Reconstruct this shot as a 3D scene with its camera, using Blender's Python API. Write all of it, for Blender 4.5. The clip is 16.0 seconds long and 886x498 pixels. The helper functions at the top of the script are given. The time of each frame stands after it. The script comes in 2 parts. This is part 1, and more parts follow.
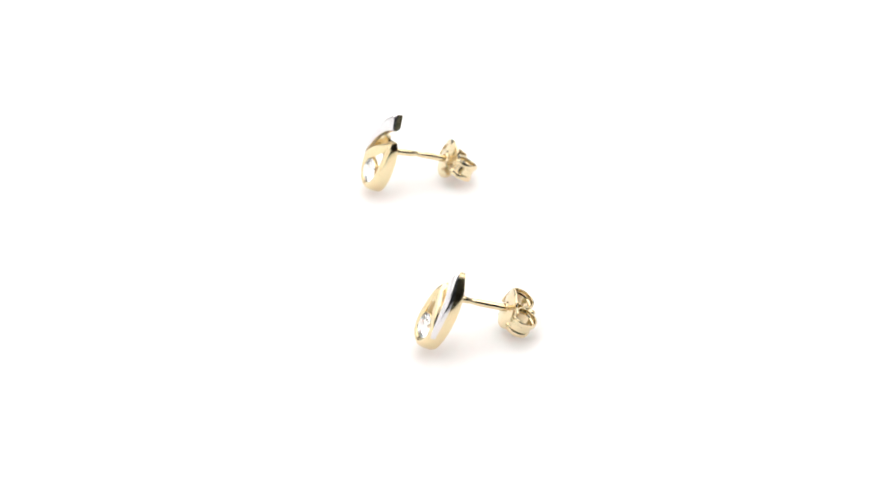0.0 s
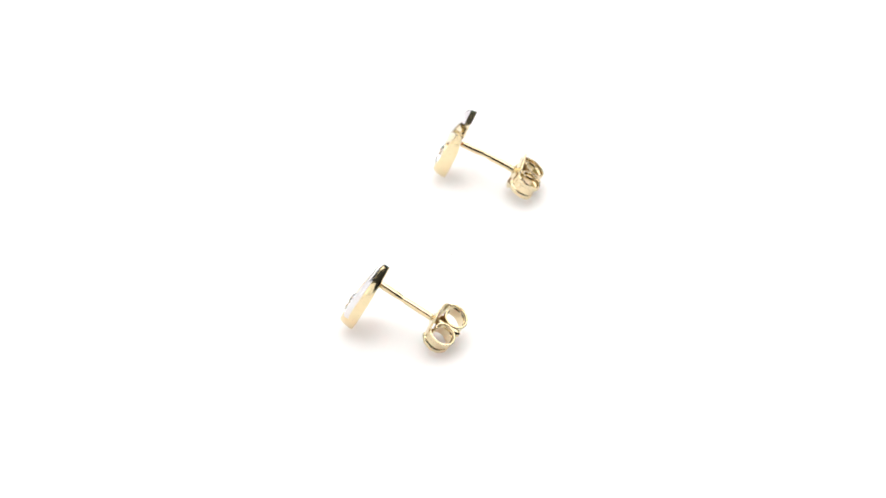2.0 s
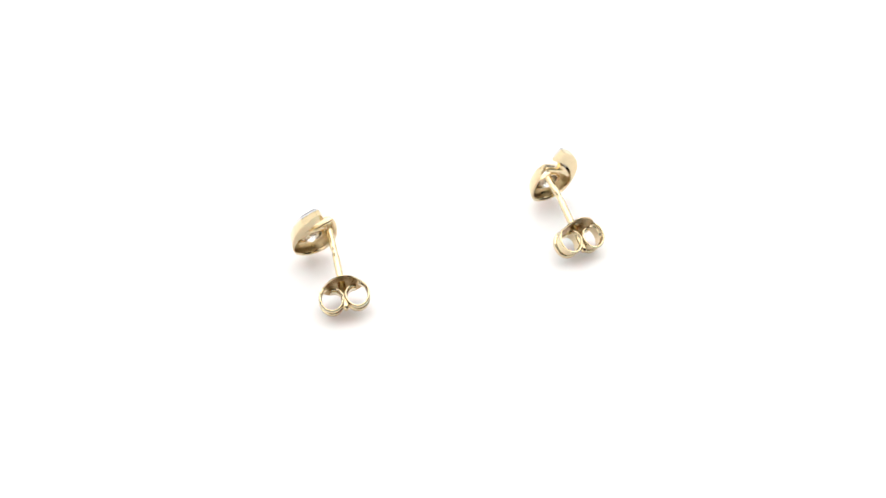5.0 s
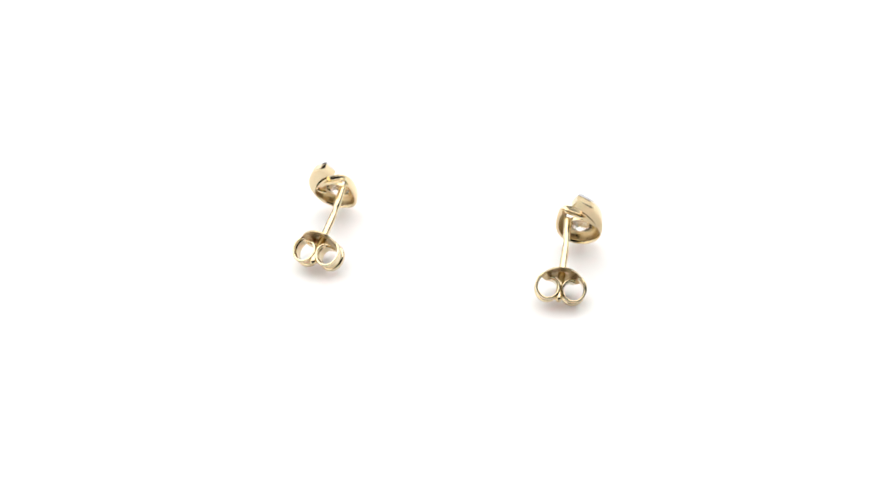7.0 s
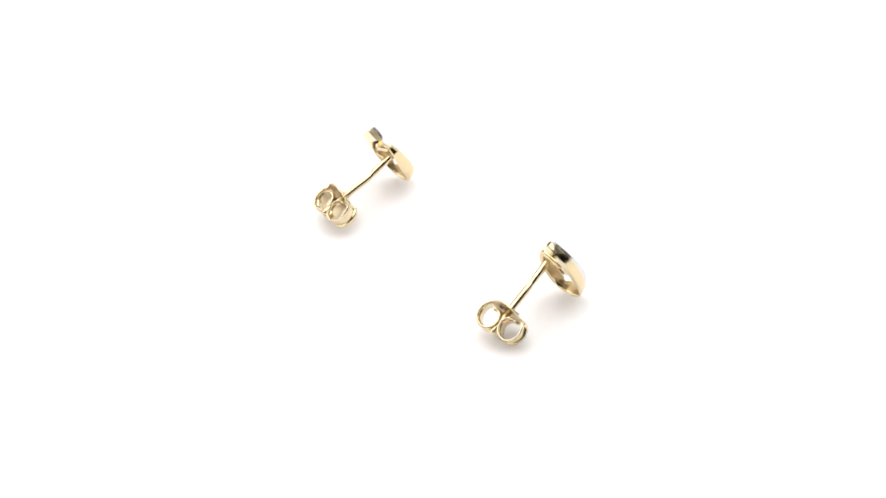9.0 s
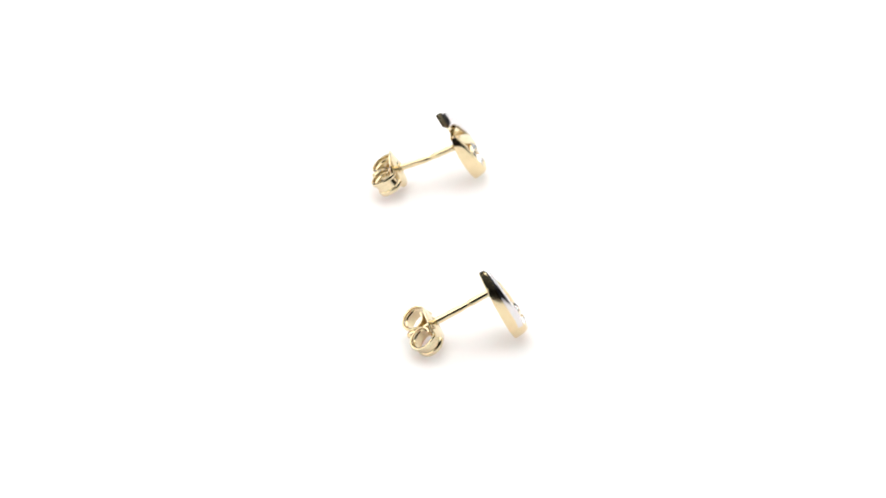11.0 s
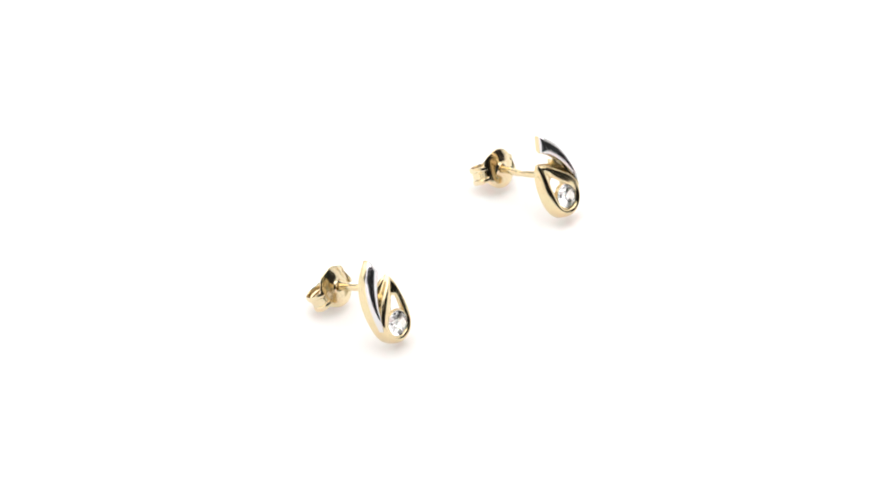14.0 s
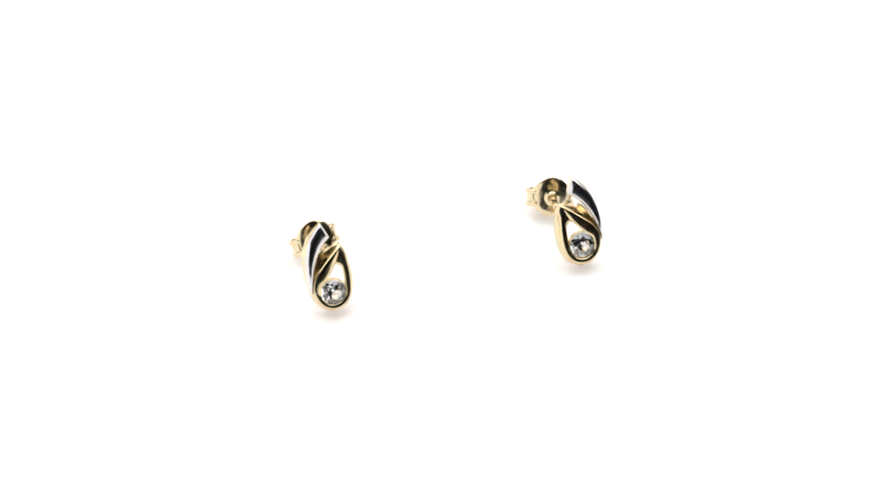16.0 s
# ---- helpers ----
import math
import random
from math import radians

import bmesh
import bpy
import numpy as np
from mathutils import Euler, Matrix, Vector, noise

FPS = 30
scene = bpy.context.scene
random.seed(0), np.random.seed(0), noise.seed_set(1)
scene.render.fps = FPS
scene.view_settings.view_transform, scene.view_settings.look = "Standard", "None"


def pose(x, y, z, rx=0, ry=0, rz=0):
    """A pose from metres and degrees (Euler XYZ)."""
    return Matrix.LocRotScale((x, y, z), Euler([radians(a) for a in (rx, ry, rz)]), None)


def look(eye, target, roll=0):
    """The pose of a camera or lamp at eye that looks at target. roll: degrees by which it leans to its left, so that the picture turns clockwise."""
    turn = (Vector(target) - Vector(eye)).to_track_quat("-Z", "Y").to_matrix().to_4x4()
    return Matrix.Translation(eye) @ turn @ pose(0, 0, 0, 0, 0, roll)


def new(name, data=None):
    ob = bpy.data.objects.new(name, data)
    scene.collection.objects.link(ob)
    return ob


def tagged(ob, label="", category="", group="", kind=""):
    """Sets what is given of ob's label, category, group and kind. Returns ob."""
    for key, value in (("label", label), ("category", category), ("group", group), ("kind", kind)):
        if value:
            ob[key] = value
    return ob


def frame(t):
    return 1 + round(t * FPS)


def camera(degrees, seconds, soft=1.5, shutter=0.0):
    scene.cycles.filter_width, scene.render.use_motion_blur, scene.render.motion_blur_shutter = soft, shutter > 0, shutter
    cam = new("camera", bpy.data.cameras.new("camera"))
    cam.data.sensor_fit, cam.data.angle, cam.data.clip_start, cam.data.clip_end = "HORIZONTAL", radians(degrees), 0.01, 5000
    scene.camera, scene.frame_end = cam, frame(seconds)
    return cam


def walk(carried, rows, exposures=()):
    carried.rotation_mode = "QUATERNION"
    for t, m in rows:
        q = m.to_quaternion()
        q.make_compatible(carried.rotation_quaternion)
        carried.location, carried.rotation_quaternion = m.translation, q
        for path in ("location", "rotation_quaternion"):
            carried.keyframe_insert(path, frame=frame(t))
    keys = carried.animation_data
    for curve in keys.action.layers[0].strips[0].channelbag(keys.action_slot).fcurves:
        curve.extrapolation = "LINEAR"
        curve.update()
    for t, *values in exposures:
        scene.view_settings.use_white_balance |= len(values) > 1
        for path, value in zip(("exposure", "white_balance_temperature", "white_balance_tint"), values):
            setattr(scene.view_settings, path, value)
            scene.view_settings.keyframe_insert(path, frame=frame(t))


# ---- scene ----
MM = 0.001
RATE = -16.808          # turntable, degrees a second, clockwise from above
LIFT = -0.20            # mm, brings the support to z = 0
SPAN = 16.0

# ---- camera: stands still on a tripod, looks down 40 degrees ----
cam = camera(20.14, SPAN, soft=1.5)
REACH = 304.4 * MM
TILT = radians(40.0)
EYE = Vector((0, -REACH * math.cos(TILT), REACH * math.sin(TILT) + LIFT * MM))
AIM = Vector((-0.00041, 0.001716, LIFT * MM))
cam.data.dof.use_dof, cam.data.dof.focus_distance, cam.data.dof.aperture_fstop = True, 0.298, 26.0
CAM_POSE = look(EYE, AIM, -1.69)
walk(cam, [(0.0, CAM_POSE), (SPAN, CAM_POSE)], [(0.0, 0.0), (SPAN, 0.0)])

# ---- world and light ----
world = bpy.data.worlds.new("studio_air")
scene.world = world
world.use_nodes = True
wbg = world.node_tree.nodes["Background"]
wbg.inputs[0].default_value = (0.9, 0.95, 1.0, 1)
wbg.inputs[1].default_value = 0.05


LAMP_POWER = 7.7        # watts for each square metre of diffuser
LAMP_TINT = (1.0, 0.99, 0.985)


# ---- materials ----
def mat(name):
    m = bpy.data.materials.new(name)
    m.use_nodes = True
    nt = m.node_tree
    return m, nt, nt.nodes["Principled BSDF"]


def link(nt, a, b):
    nt.links.new(a, b)


def noise_node(nt, scale, detail=3.0):
    co = nt.nodes.new("ShaderNodeTexCoord")
    n = nt.nodes.new("ShaderNodeTexNoise")
    n.inputs["Scale"].default_value = scale
    n.inputs["Detail"].default_value = detail
    link(nt, co.outputs["Object"], n.inputs["Vector"])
    return n


def ramp(nt, src, lo, hi):
    r = nt.nodes.new("ShaderNodeMapRange")
    r.inputs["To Min"].default_value = lo
    r.inputs["To Max"].default_value = hi
    r.inputs["From Min"].default_value = 0.3
    r.inputs["From Max"].default_value = 0.7
    link(nt, src, r.inputs["Value"])
    return r.outputs["Result"]


def metal(name, colour, dark, rough, bump):
    """Polished precious metal: faint tone changes, fine polishing relief, uneven gloss."""
    m, nt, b = mat(name)
    b.inputs["Metallic"].default_value = 1.0
    n1 = noise_node(nt, 900.0)
    n2 = noise_node(nt, 5200.0, 4.0)
    mix = nt.nodes.new("ShaderNodeMixRGB")
    mix.inputs[1].default_value = (*colour, 1)
    mix.inputs[2].default_value = (*dark, 1)
    link(nt, ramp(nt, n1.outputs["Fac"], 0.0, 0.6), mix.inputs[0])
    link(nt, mix.outputs[0], b.inputs["Base Color"])
    link(nt, ramp(nt, n2.outputs["Fac"], rough * 0.6, rough * 1.5), b.inputs["Roughness"])
    bp = nt.nodes.new("ShaderNodeBump")
    bp.inputs["Strength"].default_value = bump
    bp.inputs["Distance"].default_value = 0.00006
    link(nt, n1.outputs["Fac"], bp.inputs["Height"])
    link(nt, bp.outputs["Normal"], b.inputs["Normal"])
    return m


GOLD = metal("yellow_gold", (0.78, 0.65, 0.41), (0.72, 0.585, 0.35), 0.16, 0.12)
GOLD_BACK = metal("pale_gold", (0.77, 0.65, 0.43), (0.72, 0.60, 0.385), 0.15, 0.10)
# rough gold for recesses: shade and gold-on-gold reflection painted in as browner colour
GOLD_ROUGH_SHADED = metal("rough_shaded_gold", (0.64, 0.48, 0.26), (0.54, 0.39, 0.19), 0.34, 0.6)
WHITE_GOLD = metal("white_gold", (0.73, 0.71, 0.715), (0.68, 0.66, 0.665), 0.18, 0.12)


def stone_mat():
    m, nt, b = mat("clear_stone")
    b.inputs["Base Color"].default_value = (1.0, 0.985, 0.975, 1)
    b.inputs["Transmission Weight"].default_value = 1.0
    b.inputs["Roughness"].default_value = 0.0
    b.inputs["IOR"].default_value = 2.0
    return m


STONE = stone_mat()


def plain(name, colour, rough, var=0.06, scale=30.0, bump=0.0):
    m, nt, b = mat(name)
    n = noise_node(nt, scale)
    mix = nt.nodes.new("ShaderNodeMixRGB")
    mix.inputs[1].default_value = (*colour, 1)
    mix.inputs[2].default_value = (*[c * (1 - var) for c in colour], 1)
    link(nt, n.outputs["Fac"], mix.inputs[0])
    link(nt, mix.outputs[0], b.inputs["Base Color"])
    b.inputs["Roughness"].default_value = rough
    if bump:
        bp = nt.nodes.new("ShaderNodeBump")
        bp.inputs["Strength"].default_value = bump
        bp.inputs["Distance"].default_value = 0.0001
        n2 = noise_node(nt, scale * 60, 5.0)
        link(nt, n2.outputs["Fac"], bp.inputs["Height"])
        link(nt, bp.outputs["Normal"], b.inputs["Normal"])
    return m


TABLE = plain("white_matte_board", (0.94, 0.912, 0.908), 0.75, 0.02, 20.0, 0.1)
TABLE_BSDF = TABLE.node_tree.nodes["Principled BSDF"]
TABLE_BSDF.inputs["Subsurface Weight"].default_value = 1.0
TABLE_BSDF.inputs["Subsurface Radius"].default_value = (1.0, 0.9, 0.9)
TABLE_BSDF.inputs["Subsurface Scale"].default_value = 0.005
BENCH = plain("white_laminate", (0.80, 0.79, 0.78), 0.5, 0.03, 8.0, 0.05)
ROOM = plain("dark_studio_paint", (0.06, 0.06, 0.063), 0.9, 0.2, 3.0)
FABRIC = plain("black_fabric", (0.02, 0.02, 0.02), 0.9, 0.2, 60.0)
DUST = plain("grey_dust", (0.82, 0.81, 0.80), 0.9, 0.3, 900.0)
STAMP = metal("stamped_gold", (0.44, 0.33, 0.17), (0.34, 0.25, 0.12), 0.4, 0.3)


# ---- mesh helpers ----
def part(name, bm, material, parent=None, label="", sharp=38.0, smooth=True, unit=MM):
    for v in bm.verts:
        v.co *= unit
    bmesh.ops.recalc_face_normals(bm, faces=bm.faces)
    if smooth:
        for f in bm.faces:
            f.smooth = True
        for e in bm.edges:
            e.smooth = len(e.link_faces) != 2 or e.calc_face_angle(0.0) < radians(sharp)
    me = bpy.data.meshes.new(name)
    bm.to_mesh(me)
    bm.free()
    me.materials.append(material)
    ob = new(name, me)
    if parent is not None:
        ob.parent = parent
    if label:
        tagged(ob, label)
    return ob


def box(bm, x0, y0, z0, x1, y1, z1):
    m = Matrix.Translation(((x0 + x1) / 2, (y0 + y1) / 2, (z0 + z1) / 2)) @ Matrix.Diagonal((x1 - x0, y1 - y0, z1 - z0, 1))
    return bmesh.ops.create_cube(bm, size=1.0, matrix=m)


def spline(pts, n):
    """Catmull-Rom through rows of numbers, n samples."""
    p = np.array(pts, float)
    p = np.vstack([2 * p[0] - p[1], p, 2 * p[-1] - p[-2]])
    out = []
    k = len(pts) - 1
    for i in range(n):
        u = i / (n - 1) * k
        j = min(int(u), k - 1)
        t = u - j
        a, b, c, d = p[j], p[j + 1], p[j + 2], p[j + 3]
        out.append(0.5 * (2 * b + (c - a) * t + (2 * a - 5 * b + 4 * c - d) * t * t + (3 * b - a - 3 * c + d) * t ** 3))
    return np.array(out)


def skin(bm, rings, closed=False):
    """Skins a row of equal vertex loops; caps the ends unless closed."""
    vs = [[bm.verts.new(c) for c in r] for r in rings]
    n = len(rings[0])
    for i in range(len(vs) - (0 if closed else 1)):
        a, b = vs[i], vs[(i + 1) % len(vs)]
        for j in range(n):
            k = (j + 1) % n
            bm.faces.new((a[j], a[k], b[k], b[j]))
    if not closed:
        bm.faces.new(vs[0])
        bm.faces.new(list(reversed(vs[-1])))
    return vs


def band(bm, rows, profile, side, n=56, lean=0.0, flare=0.0, ring=False):
    """A strip between an outer and an inner edge. rows: outer x, y, inner x, y, height, base, and share of the bevel.
    profile: (share across, share of height) round the section. side: 1 or -1 mirrors it.
    lean pushes the foot of the first end outwards, flare the foot of the outer wall; ring closes the strip on itself."""
    rings = []
    for i, (ox, oy, ix, iy, h, z0, *rest) in enumerate(spline(rows, n)):
        bev = rest[0] if rest else 1.0
        push = lean * max(0.0, 1 - i / 10)
        soften = (0.50, 0.28, 0.14, 0.06, 0.02)[i] if lean and i < 5 else 0.0
        wide = max(math.hypot(ox - ix, oy - iy), 0.05)
        fl = flare * min(1.0, wide / 1.2) / wide * (1.0 if ring else 0.2 + 0.8 * min(1.0, i / 16))
        loop = []
        for q, z in profile:
            q = q * bev if q < 0.48 else 0.48 * bev + (q - 0.48) * (1 - 0.48 * bev) / 0.52
            k = q - fl * (1 - z) if q < 0.5 else q
            loop.append(((ox + (ix - ox) * k - push * (1 - z)) * side, oy + (iy - oy) * k, z0 + h * (z if z < 0.5 else z - soften * (z - 0.5))))
        rings.append(loop)
    return skin(bm, rings[:-1] if ring else rings, ring)


def tube(bm, path, radii, n=20):
    """Round bar along a path with a radius at each point."""
    path = [Vector(p) for p in path]
    rings = []
    ref = None
    for i, p in enumerate(path):
        d = (path[min(i + 1, len(path) - 1)] - path[max(i - 1, 0)]).normalized()
        if ref is None:
            ref = d.orthogonal().normalized()
        ref = (ref - d * ref.dot(d)).normalized()
        w = d.cross(ref)
        rings.append([p + radii[i] * (math.cos(a) * ref + math.sin(a) * w) for a in [2 * math.pi * k / n for k in range(n)]])
    return skin(bm, rings)


# ---- the place: dark room, bench, light tent, turntable ----
def slab(name, bounds, material, label, category):
    bm = bmesh.new()
    box(bm, *bounds)
    return tagged(part(name, bm, material, None, label, smooth=False, unit=1.0), label, category, kind="structure")


def room():
    slab("floor", (-2, -2.5, -0.84, 2, 1.5, -0.80), ROOM, "dark studio floor under the bench", "floor")
    slab("ceiling", (-2, -2.5, 1.60, 2, 1.5, 1.64), ROOM, "dark studio ceiling", "ceiling")
    slab("wall_north", (-2, 1.5, -0.80, 2, 1.56, 1.60), ROOM, "dark painted studio wall", "wall")
    slab("wall_south", (-2, -2.56, -0.80, 2, -2.5, 1.60), ROOM, "dark painted studio wall", "wall")
    slab("wall_east", (2, -2.5, -0.80, 2.06, 1.5, 1.60), ROOM, "dark painted studio wall", "wall")
    slab("wall_west", (-2.06, -2.5, -0.80, -2, 1.5, 1.60), ROOM, "dark painted studio wall", "wall")
    slab("bench", (-0.8, -0.6, -0.80, 0.8, 0.6, -0.030), BENCH, "white laminate bench carrying the turntable", "bench")


def turntable():
    base = new("turntable")
    tagged(base, "round white matte turntable with dust specks", "turntable")
    bm = bmesh.new()
    r = 250.0
    prof = [(0, 0), (r - 1.2, 0), (r - 0.4, -0.4), (r, -1.2), (r, -9), (r - 1, -10), (0, -10)]
    rings = []
    n = 128
    for k in range(n):
        a = 2 * math.pi * k / n
        rings.append([bm.verts.new((q * math.cos(a), q * math.sin(a), z)) for q, z in prof[1:-1]])
    for k in range(n):
        a, b = rings[k], rings[(k + 1) % n]
        for j in range(len(a) - 1):
            bm.faces.new((a[j], b[j], b[j + 1], a[j + 1]))
    bm.faces.new([q[0] for q in rings])
    bm.faces.new([q[-1] for q in reversed(rings)])
    part("disc", bm, TABLE, base)
    bm = bmesh.new()
    bmesh.ops.create_cone(bm, cap_ends=True, segments=48, radius1=90, radius2=80, depth=19.9, matrix=Matrix.Translation((0, 0, -20)))
    part("foot", bm, FABRIC, base, "black turntable drive housing")
    rng = random.Random(5)
    for x, y, size in ((0.32, 0.6, 0.22), (-6.5, 2.2, 0.14), (-6.9, 1.6, 0.12), (2.2, 6.4, 0.10), (-2.0, -8.0, 0.10)):
        bm = bmesh.new()
        bmesh.ops.create_icosphere(bm, subdivisions=1, radius=size)
        for v in bm.verts:
            v.co = Vector((v.co.x * rng.uniform(0.5, 1.4), v.co.y * rng.uniform(0.3, 0.7), (v.co.z + size) * 0.3)) + Vector((x, y, 0))
        part("dust_speck", bm, DUST, base, "tiny grey dust speck")
    return base


def softbox(m, w, h, power, label, carrier):
    """Softbox: black housing behind a lit diffuser, looking down its own -z. power: watts for each square metre.
    carrier: poles as (from, to) in the room's space, that hold it."""
    base = new("softbox")
    base.matrix_basis = m
    tagged(base, label, "softbox", group="softboxes round the turntable")
    bm = bmesh.new()
    t, d = 0.012, 0.10
    lip = [(-w / 2 - t, -h / 2 - t), (w / 2 + t, -h / 2 - t), (w / 2 + t, h / 2 + t), (-w / 2 - t, h / 2 + t)]
    inn = [(-w / 2, -h / 2), (w / 2, -h / 2), (w / 2, h / 2), (-w / 2, h / 2)]
    rings = [[(x, y, 0.02) for x, y in inn], [(x, y, -0.006) for x, y in inn], [(x, y, -0.006) for x, y in lip],
             [(x, y, 0.02) for x, y in lip], [(x * 0.4, y * 0.4, d) for x, y in lip]]
    skin(bm, rings)
    part("housing", bm, FABRIC, base, "black fabric softbox housing", smooth=False, unit=1.0)
    back = m.inverted()
    for a, b in carrier:
        bm = bmesh.new()
        a, b = back @ Vector(a), back @ Vector(b)
        tube(bm, [a, a.lerp(b, 0.5), b], [0.008] * 3, 12)
        part("pole", bm, FABRIC, base, "black metal pole", unit=1.0)
    la = bpy.data.lights.new("softbox_lamp", "AREA")
    la.shape, la.size, la.size_y, la.energy, la.color = "RECTANGLE", w, h, power * w * h, LAMP_TINT
    ob = new("softbox_lamp", la)
    ob.parent = base
    return base


room()
TURNTABLE = turntable()
softbox(look((0, 0.23, 0.52), (0, 0.23, 0.0)), 1.36, 0.86, LAMP_POWER, "large overhead softbox with white diffuser",
        [((x, y, 0.60), (x, y, 1.60)) for x in (-0.15, 0.15) for y in (0.20, 0.40)])
softbox(look((-0.56, -0.14, 0.195), (0, -0.14, 0.17)), 1.10, 0.42, LAMP_POWER * 0.5, "long low side softbox with white diffuser standing on the bench",
        [((-0.62, y, 0.20), (-0.64, y, -0.030)) for y in (-0.25, 0.05)])
softbox(look((0.58, 0.36, 0.155), (0, 0.36, 0.12)), 0.52, 0.34, LAMP_POWER * 0.45, "low side softbox with white diffuser standing on the bench",
        [((0.64, y, 0.15), (0.66, y, -0.030)) for y in (0.25, 0.45)])
softbox(look((-0.43, -0.61, 0.245), (0, 0, 0.20)), 0.46, 0.52, LAMP_POWER * 0.5, "tall corner softbox with white diffuser on a floor stand",
        [((-0.46 + d, -0.65 - d / 2, 0.25), (-0.47 + d, -0.67 - d / 2, -0.80)) for d in (-0.06, 0.06)])
softbox(look((0, 0.74, 0.28), (0, 0, 0.16)), 0.96, 0.42, LAMP_POWER * 0.7, "rear softbox with white diffuser on a floor stand",
        [((x, 0.78, 0.28), (x, 0.80, -0.80)) for x in (-0.15, 0.15)])


# ---- the earrings ----
LOOP_SECTION = [(0.17, 0.0), (0.07, 0.025), (0.0, 0.12), (0.0, 0.46), (0.035, 0.64), (0.11, 0.79), (0.22, 0.90), (0.35, 0.975), (0.48, 1.0), (0.66, 0.985),
                (0.84, 0.965), (0.95, 0.925), (1.0, 0.85), (0.98, 0.74), (0.82, 0.66), (0.58, 0.58), (0.47, 0.42), (0.46, 0.16), (0.42, 0.05), (0.32, 0.0)]
BLADE_BODY = [(0.05, 0.0), (0.0, 0.08), (0.0, 0.62), (0.03, 0.68), (0.97, 0.68), (1.0, 0.62), (1.0, 0.35), (0.80, 0.0)]
BLADE_FACE = [(0.01, 0.64), (0.005, 0.72), (0.02, 0.83), (0.07, 0.925), (0.17, 0.985), (0.5, 1.03), (0.84, 0.985), (0.94, 0.925), (0.98, 0.83), (0.995, 0.72), (0.99, 0.64)]
LEAF_SECTION = [(0.0, 0.1), (0.0, 1.15), (0.15, 1.2), (0.5, 0.80), (0.85, 0.55), (1.0, 0.5), (1.0, 0.1)]

LOOP_ROWS = [(-2.68, 4.94, -1.42, 2.95, 0.92, -0.04, 0.7), (-2.98, 4.00, -1.88, 2.50, 1.33, -0.24, 1.0), (-2.99, 2.60, -1.92, 1.90, 1.62, -0.44, 1.0),
             (-2.82, 0.80, -1.70, 0.75, 1.75, -0.48, 1.0), (-2.31, -0.82, -1.36, -0.62, 1.82, -0.50, 1.0), (-1.42, -2.00, -0.85, -1.26, 1.85, -0.50, 1.0),
             (-0.15, -2.44, -0.10, -1.52, 1.85, -0.50, 1.0), (1.10, -2.18, 0.76, -1.34, 1.85, -0.50, 1.0), (2.05, -1.15, 1.34, -0.76, 1.85, -0.50, 0.9),
             (2.42, 0.20, 1.52, 0.16, 1.85, -0.50, 0.7), (2.26, 1.50, 1.15, 0.96, 1.85, -0.48, 0.5), (1.45, 2.52, 0.42, 1.50, 1.20, 0.14, 0.36),
             (0.20, 3.45, -0.30, 2.06, 1.20, 0.06, 0.36), (-1.15, 4.22, -0.92, 2.64, 1.12, 0.02, 0.38), (-2.14, 4.72, -1.28, 2.90, 1.02, -0.02, 0.45),
             (-2.68, 4.94, -1.42, 2.95, 0.92, -0.04, 0.7)]
BLADE_ROWS = [(-1.32, 8.34, -1.80, 6.28, 1.20, -0.25), (-0.38, 7.62, -0.80, 5.75, 1.40, -0.30), (0.90, 6.40, 0.15, 4.95, 1.62, -0.38),
              (1.80, 4.68, 1.08, 3.78, 1.80, -0.44), (2.32, 2.90, 1.80, 2.42, 1.88, -0.47), (2.50, 1.60, 2.22, 1.42, 1.82, -0.48),
              (2.52, 0.70, 2.42, 0.68, 1.60, -0.48)]
LEAF_ROWS = [(-0.38, 5.12, -0.52, 4.30, 0.80, -0.20), (0.20, 4.72, 0.0, 3.55, 0.95, -0.28), (1.10, 3.55, 1.0, 2.75, 1.0, -0.30), (1.85, 2.3, 1.7, 2.0, 1.0, -0.30)]


def brilliant(bm, r, z):
    """Round brilliant with its girdle at z: table, star and kite facets, split pavilion."""
    pts = []
    for k in range(16):
        a = 2 * math.pi * k / 16
        pts += [(r * math.cos(a), r * math.sin(a), z + 0.03), (r * math.cos(a), r * math.sin(a), z - 0.03)]
        b = 2 * math.pi * (k + 0.5) / 16
        pts.append((0.66 * r * math.cos(b), 0.66 * r * math.sin(b), z - 0.295 * r))
        pts.append((0.86 * r * math.cos(b), 0.86 * r * math.sin(b), z + 0.145 * r))
    for k in range(8):
        a = 2 * math.pi * (k + 0.5) / 8
        pts.append((0.54 * r * math.cos(a), 0.54 * r * math.sin(a), z + 0.33 * r))
        b = 2 * math.pi * k / 8
        pts.append((0.72 * r * math.cos(b), 0.72 * r * math.sin(b), z + 0.255 * r))
        pts.append((0.34 * r * math.cos(b), 0.34 * r * math.sin(b), z - 0.54 * r))
    pts.append((0, 0, z - 0.74 * r))
    vs = [bm.verts.new(p) for p in pts]
    bmesh.ops.convex_hull(bm, input=vs)


PLATE_LEAN = 9          # degrees, the pressed plate against its scrolls


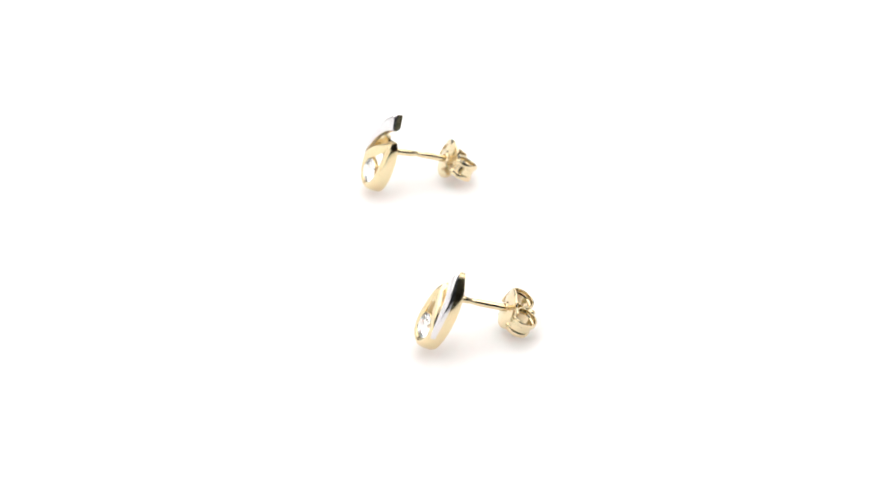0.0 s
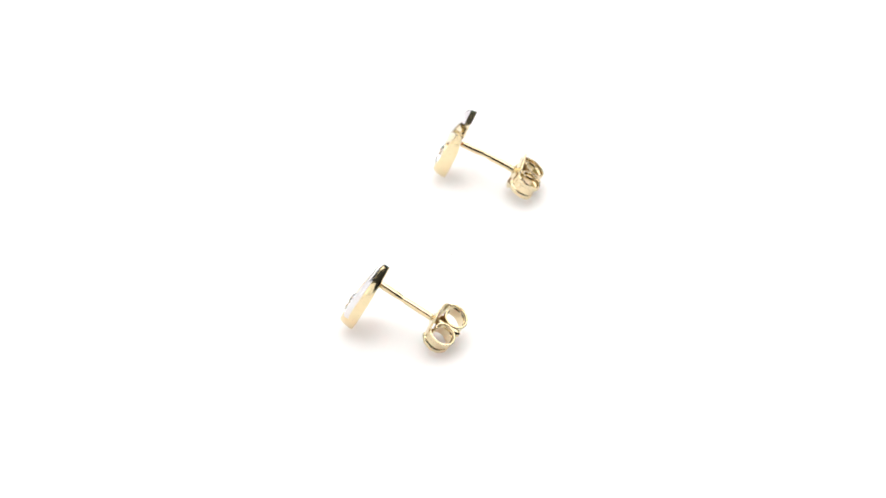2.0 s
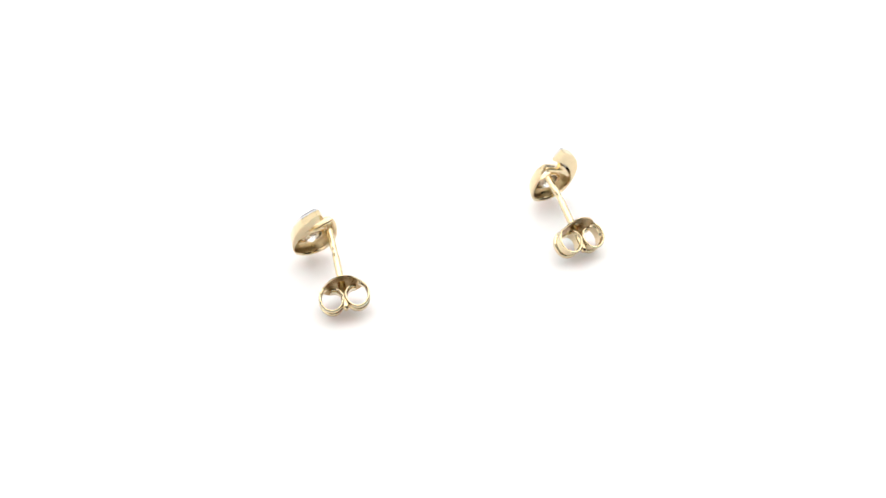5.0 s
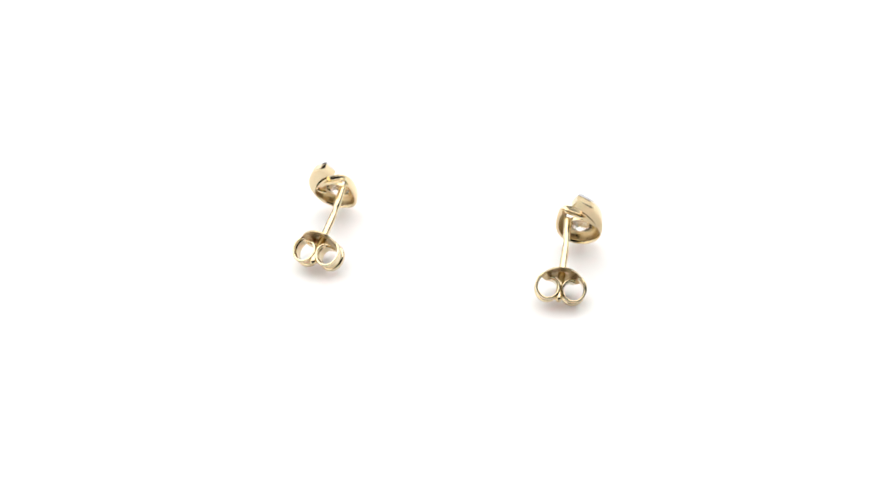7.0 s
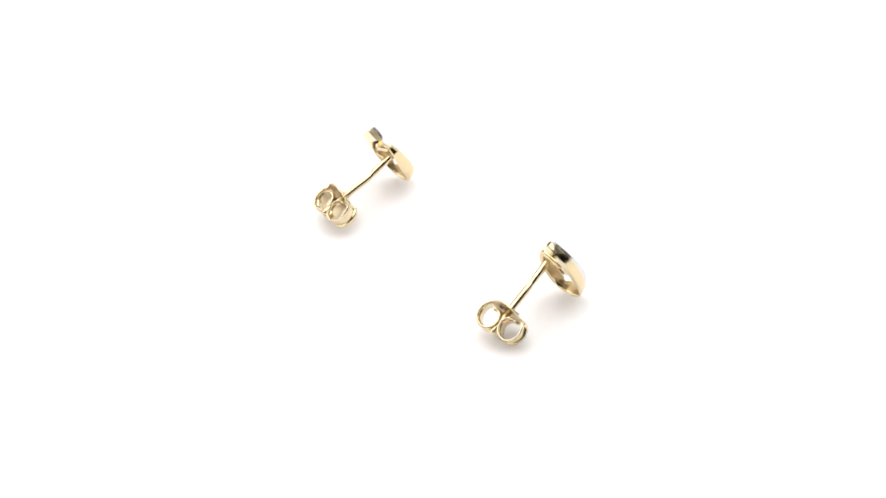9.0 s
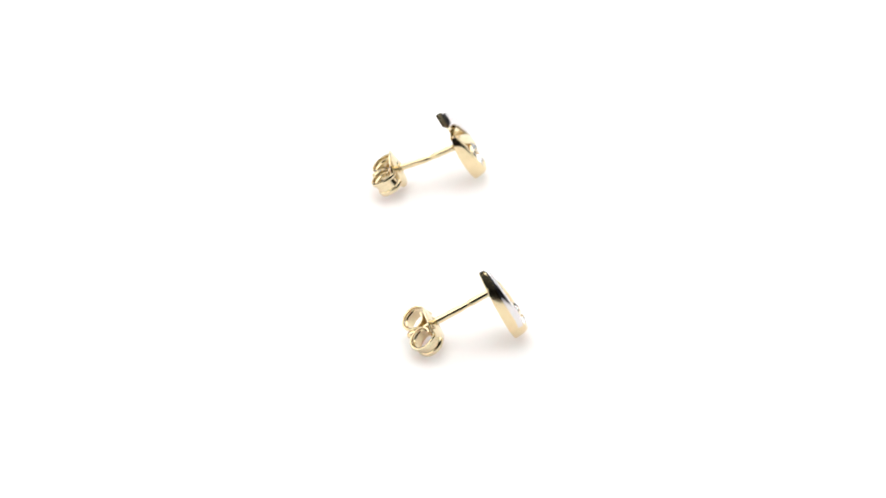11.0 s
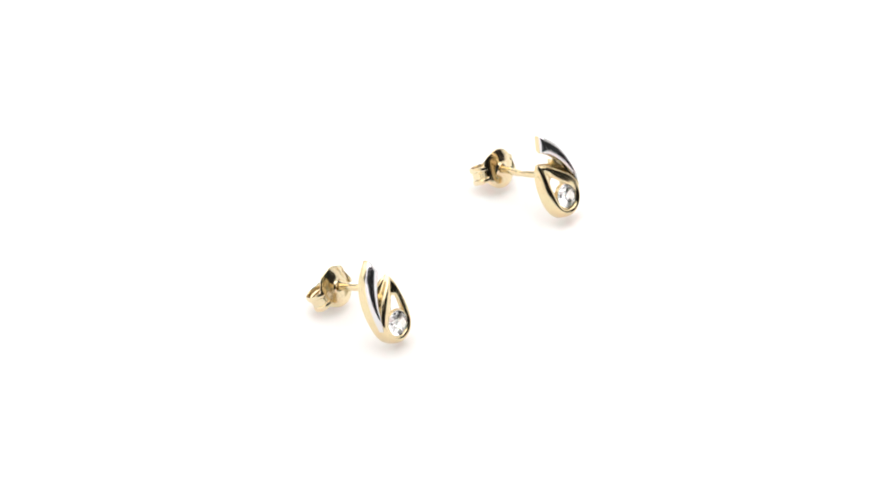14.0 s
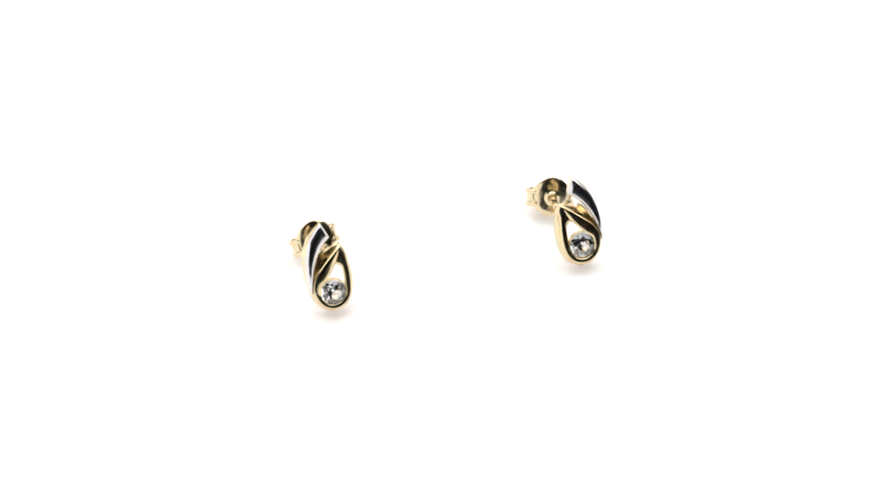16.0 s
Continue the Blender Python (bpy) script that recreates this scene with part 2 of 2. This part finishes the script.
def butterfly_back(name, base, m, label):
    """Butterfly clutch. Its own frame: the post runs along -z through the plate at the origin, the scrolls curl about y."""
    hub = new(name)
    hub.parent = base
    hub.matrix_basis = m
    tagged(hub, label)
    # pressed plate with a dimpled hole
    bm = bmesh.new()
    rings = []
    prof = [(0.44, 0.12), (0.48, 0.18), (0.56, 0.18), (0.64, 0.11), (0.76, 0.02), (1.05, 0.0), (1.6, -0.01), (2.14, -0.04), (2.28, -0.09), (2.32, -0.17),
            (2.26, -0.26), (1.6, -0.23), (0.95, -0.22), (0.7, -0.16), (0.44, 0.0)]
    for k in range(48):
        a = 2 * math.pi * k / 48
        rings.append([(q * math.cos(a) * 1.04, q * math.sin(a) * 1.08, z - 0.095 * (q * math.cos(a)) ** 2 - 0.02 * (q * math.sin(a)) ** 2) for q, z in prof])
    skin(bm, rings, closed=True)
    bmesh.ops.transform(bm, matrix=Matrix.Rotation(radians(PLATE_LEAN), 4, "X"), verts=bm.verts)
    plate = part("plate", bm, GOLD_BACK, hub)
    plate.data.materials.append(GOLD_ROUGH_SHADED)
    for k, f in enumerate(plate.data.polygons):
        f.material_index = 1 if 10 <= k % len(prof) <= 13 else 0     # the underside: rougher, its brown shade painted into the colour
    # each scroll: a band with a pressed channel, rolled back to the post and into itself
    sect = [(-0.05, -0.90), (-0.01, -0.98), (0.08, -1.01), (0.19, -0.98), (0.25, -0.88), (0.25, -0.54), (0.20, -0.46), (0.06, -0.40), (0.06, 0.40), (0.20, 0.46),
            (0.25, 0.54), (0.25, 0.88), (0.19, 0.98), (0.08, 1.01), (-0.01, 0.98), (-0.05, 0.90), (0.0, 0.54), (-0.12, 0.42), (-0.12, -0.42), (0.0, -0.54)]
    for s in (1, -1):
        bm = bmesh.new()
        cx, cz, r, deep = 1.54, -1.90, 1.29, 1.15
        rings = []
        for i in range(57):
            u = i / 56
            a = radians(72 - 344 * u)
            rr = r * (1.0 - 0.42 * max(0.0, u - 0.74) / 0.26)
            wide = 1.0 if u > 0.10 else 0.86 + 0.14 * u / 0.10
            rings.append([(s * (cx + (rr + d) * math.cos(a)), y * wide * 1.10, cz + (rr * deep + d) * math.sin(a)) for d, y in sect])
        skin(bm, rings)
        part("scroll", bm, GOLD_BACK, hub)
        # shoulder where the plate narrows into the scroll
        bm = bmesh.new()
        tube(bm, [(s * 2.20, -1.12, -0.60), (s * 2.26, -1.02, -0.58), (s * 2.28, 0.0, -0.54), (s * 2.26, 1.02, -0.58), (s * 2.20, 1.12, -0.60)], [0.07, 0.13, 0.15, 0.13, 0.07], 12)
        part("shoulder", bm, GOLD_BACK, hub)
    return hub


def hallmark(hub, rows):
    """Small stamped cartouche on the plate: unreadable marks as plain raised bars."""
    for cx, cy, turn in rows:
        bm = bmesh.new()
        for x, y, w, h in ((-0.45, 0, 0.10, 0.5), (-0.22, 0, 0.10, 0.42), (0.0, 0.02, 0.14, 0.42), (0.24, 0, 0.10, 0.42), (0.45, 0, 0.10, 0.5), (0, 0.3, 1.0, 0.07), (0, -0.3, 1.0, 0.07)):
            box(bm, x - w / 2, y - h / 2, -0.02, x + w / 2, y + h / 2, 0.05)
        bmesh.ops.transform(bm, matrix=Matrix.Rotation(radians(PLATE_LEAN), 4, "X") @ Matrix.Translation((cx, cy, -0.03 - 0.095 * cx * cx - 0.015 * cy * cy)) @ Matrix.Rotation(radians(turn), 4, "Z"), verts=bm.verts)
        part("hallmark", bm, STAMP, hub, "tiny unreadable stamped mark", smooth=False)


def earring(side, label, joint, kink, entry, tip, roll, tip_down, seat):
    base = new("stud_earring")
    tagged(base, label, "earring", group="pair of stud earrings")
    bm = bmesh.new()
    band(bm, LOOP_ROWS, LOOP_SECTION, side, 150, 0.0, 0.24, True)
    loop = part("teardrop_loop", bm, GOLD, base, "polished yellow gold teardrop loop")
    loop.data.materials.append(GOLD_ROUGH_SHADED)
    for k, f in enumerate(loop.data.polygons):
        f.material_index = 1 if 14 <= k % len(LOOP_SECTION) <= 16 else 0     # the hollow inside: rough as cast, its shade put into the browner colour
    bm = bmesh.new()
    band(bm, BLADE_ROWS, BLADE_BODY, side, 60, 0.02, 0.32)
    blade = part("blade", bm, GOLD, base, "pale gold leaf-shaped blade")
    bm = bmesh.new()
    band(bm, BLADE_ROWS, BLADE_FACE, side, 60, 0.02, 0.32)
    part("blade_face", bm, WHITE_GOLD, blade, "mirror-polished white gold face")
    bm = bmesh.new()
    band(bm, LEAF_ROWS, LEAF_SECTION, side, 40)
    part("inner_leaf", bm, GOLD, base, "recessed yellow gold strip")
    # bar across the back, behind the loop's point
    bm = bmesh.new()
    bar = spline([(-2.50 * side, 4.86, 0.06), (-1.20 * side, 4.48, -0.10), (0.20 * side, 4.08, -0.24)], 14)
    tube(bm, bar, [0.18, 0.27] + [0.30] * 9 + [0.28, 0.22, 0.10], 18)
    part("back_bar", bm, GOLD, base)
    if side > 0:
        bm = bmesh.new()
        tube(bm, [(1.75, 2.05, -0.28), (1.35, 1.85, -0.32), (0.85, 1.60, -0.30), (0.76, 1.56, -0.30)], [0.2, 0.22, 0.2, 0.1], 14)
        part("casting_nub", bm, GOLD, base)
    # setting and stone
    bm = bmesh.new()
    rings = []
    for k in range(48):
        a = 2 * math.pi * k / 48
        rings.append([(q * math.cos(a), seat + q * math.sin(a), z) for q, z in ((1.46, 0.78), (1.43, 0.90), (1.53, 1.08), (1.55, 1.20), (1.62, 1.22), (1.68, 1.12), (1.68, 0.75), (1.60, 0.70))])
    skin(bm, rings, closed=True)
    setting = part("bezel", bm, GOLD, base, "thin gold bezel round the stone")
    bm = bmesh.new()
    brilliant(bm, 1.52, 1.12)
    bmesh.ops.translate(bm, vec=(0, seat, 0), verts=bm.verts)
    part("stone", bm, STONE, setting, "clear faceted round stone", smooth=False)
    # post with its waist and a slight kink
    a, b, c = Vector(joint), Vector(kink), Vector(tip)
    path = spline([a, a.lerp(b, 0.5), b, b.lerp(c, 0.35), b.lerp(c, 0.7), c], 60)
    radii = []
    for i in range(60):
        u = i / 59
        radii.append(0.43 - 0.09 * math.exp(-((u - 0.36) / 0.055) ** 2) - (0.18 if i in (0, 59) else 0.0) - (0.05 if i == 58 else 0))
    bm = bmesh.new()
    tube(bm, path, radii, 20)
    part("post", bm, GOLD, base, "thin gold post with a worn waist")
    # clutch square to the post
    d = (Vector(joint) - Vector(tip)).normalized()
    up = Vector((0, 1, 0))
    up = (up - d * up.dot(d)).normalized()
    x = up.cross(d)
    m = Matrix((x, up, d)).transposed().to_4x4() @ Matrix.Rotation(radians(roll), 4, "Z") @ Matrix.Rotation(radians(-tip_down), 4, "X")
    m.translation = (Vector(entry) + 0.08 * up) * MM
    hub = butterfly_back("butterfly_back", base, m, "pale gold butterfly back with two curled scrolls")
    if side < 0:
        hallmark(hub, [(-1.05, 1.05, 30), (0.60, -1.25, 14)])
    return base


def stand(px, py, pz, azimuth, elevation, roll):
    """Pose from the place of the stone's foot (mm), the way the front looks, and its turn about that."""
    az, el = radians(azimuth), radians(elevation)
    z = Vector((math.cos(el) * math.cos(az), math.cos(el) * math.sin(az), math.sin(el)))
    x = Vector((0, 0, 1)).cross(z).normalized()
    y = z.cross(x)
    m = Matrix((x, y, z)).transposed().to_4x4() @ Matrix.Rotation(radians(roll), 4, "Z")
    m.translation = Vector((px, py, pz + LIFT)) * MM
    return m


FAR_POSE = stand(-8.34, 13.97, 2.90, 198.0, 23.75, 9.25)
NEAR_POSE = stand(-1.84, -16.10, 2.92, 193.0, 27.5, -8.5)
FAR_EARRING = earring(-1, "two-tone gold stud, white blade beside its loop, lying on the turntable", (1.85, 3.65, -0.3), (1.70, 3.68, -4.0), (1.70, 3.60, -7.70), (1.82, 3.50, -11.38), 0, 12, -0.08)
NEAR_EARRING = earring(1, "two-tone gold stud, mirror twin with clear stone, on the turntable", (-2.1, 3.60, -0.3), (-1.85, 3.80, -4.0), (-1.42, 4.30, -7.72), (-0.98, 4.84, -11.35), 0, 12, 0.14)


def motions():
    """Everything on the turntable goes round its axis at one steady rate."""
    for thing, start in ((TURNTABLE, Matrix.Identity(4)), (FAR_EARRING, FAR_POSE), (NEAR_EARRING, NEAR_POSE)):
        walk(thing, [(k * 0.5, Matrix.Rotation(radians(RATE * k * 0.5), 4, "Z") @ start) for k in range(33)])


motions()
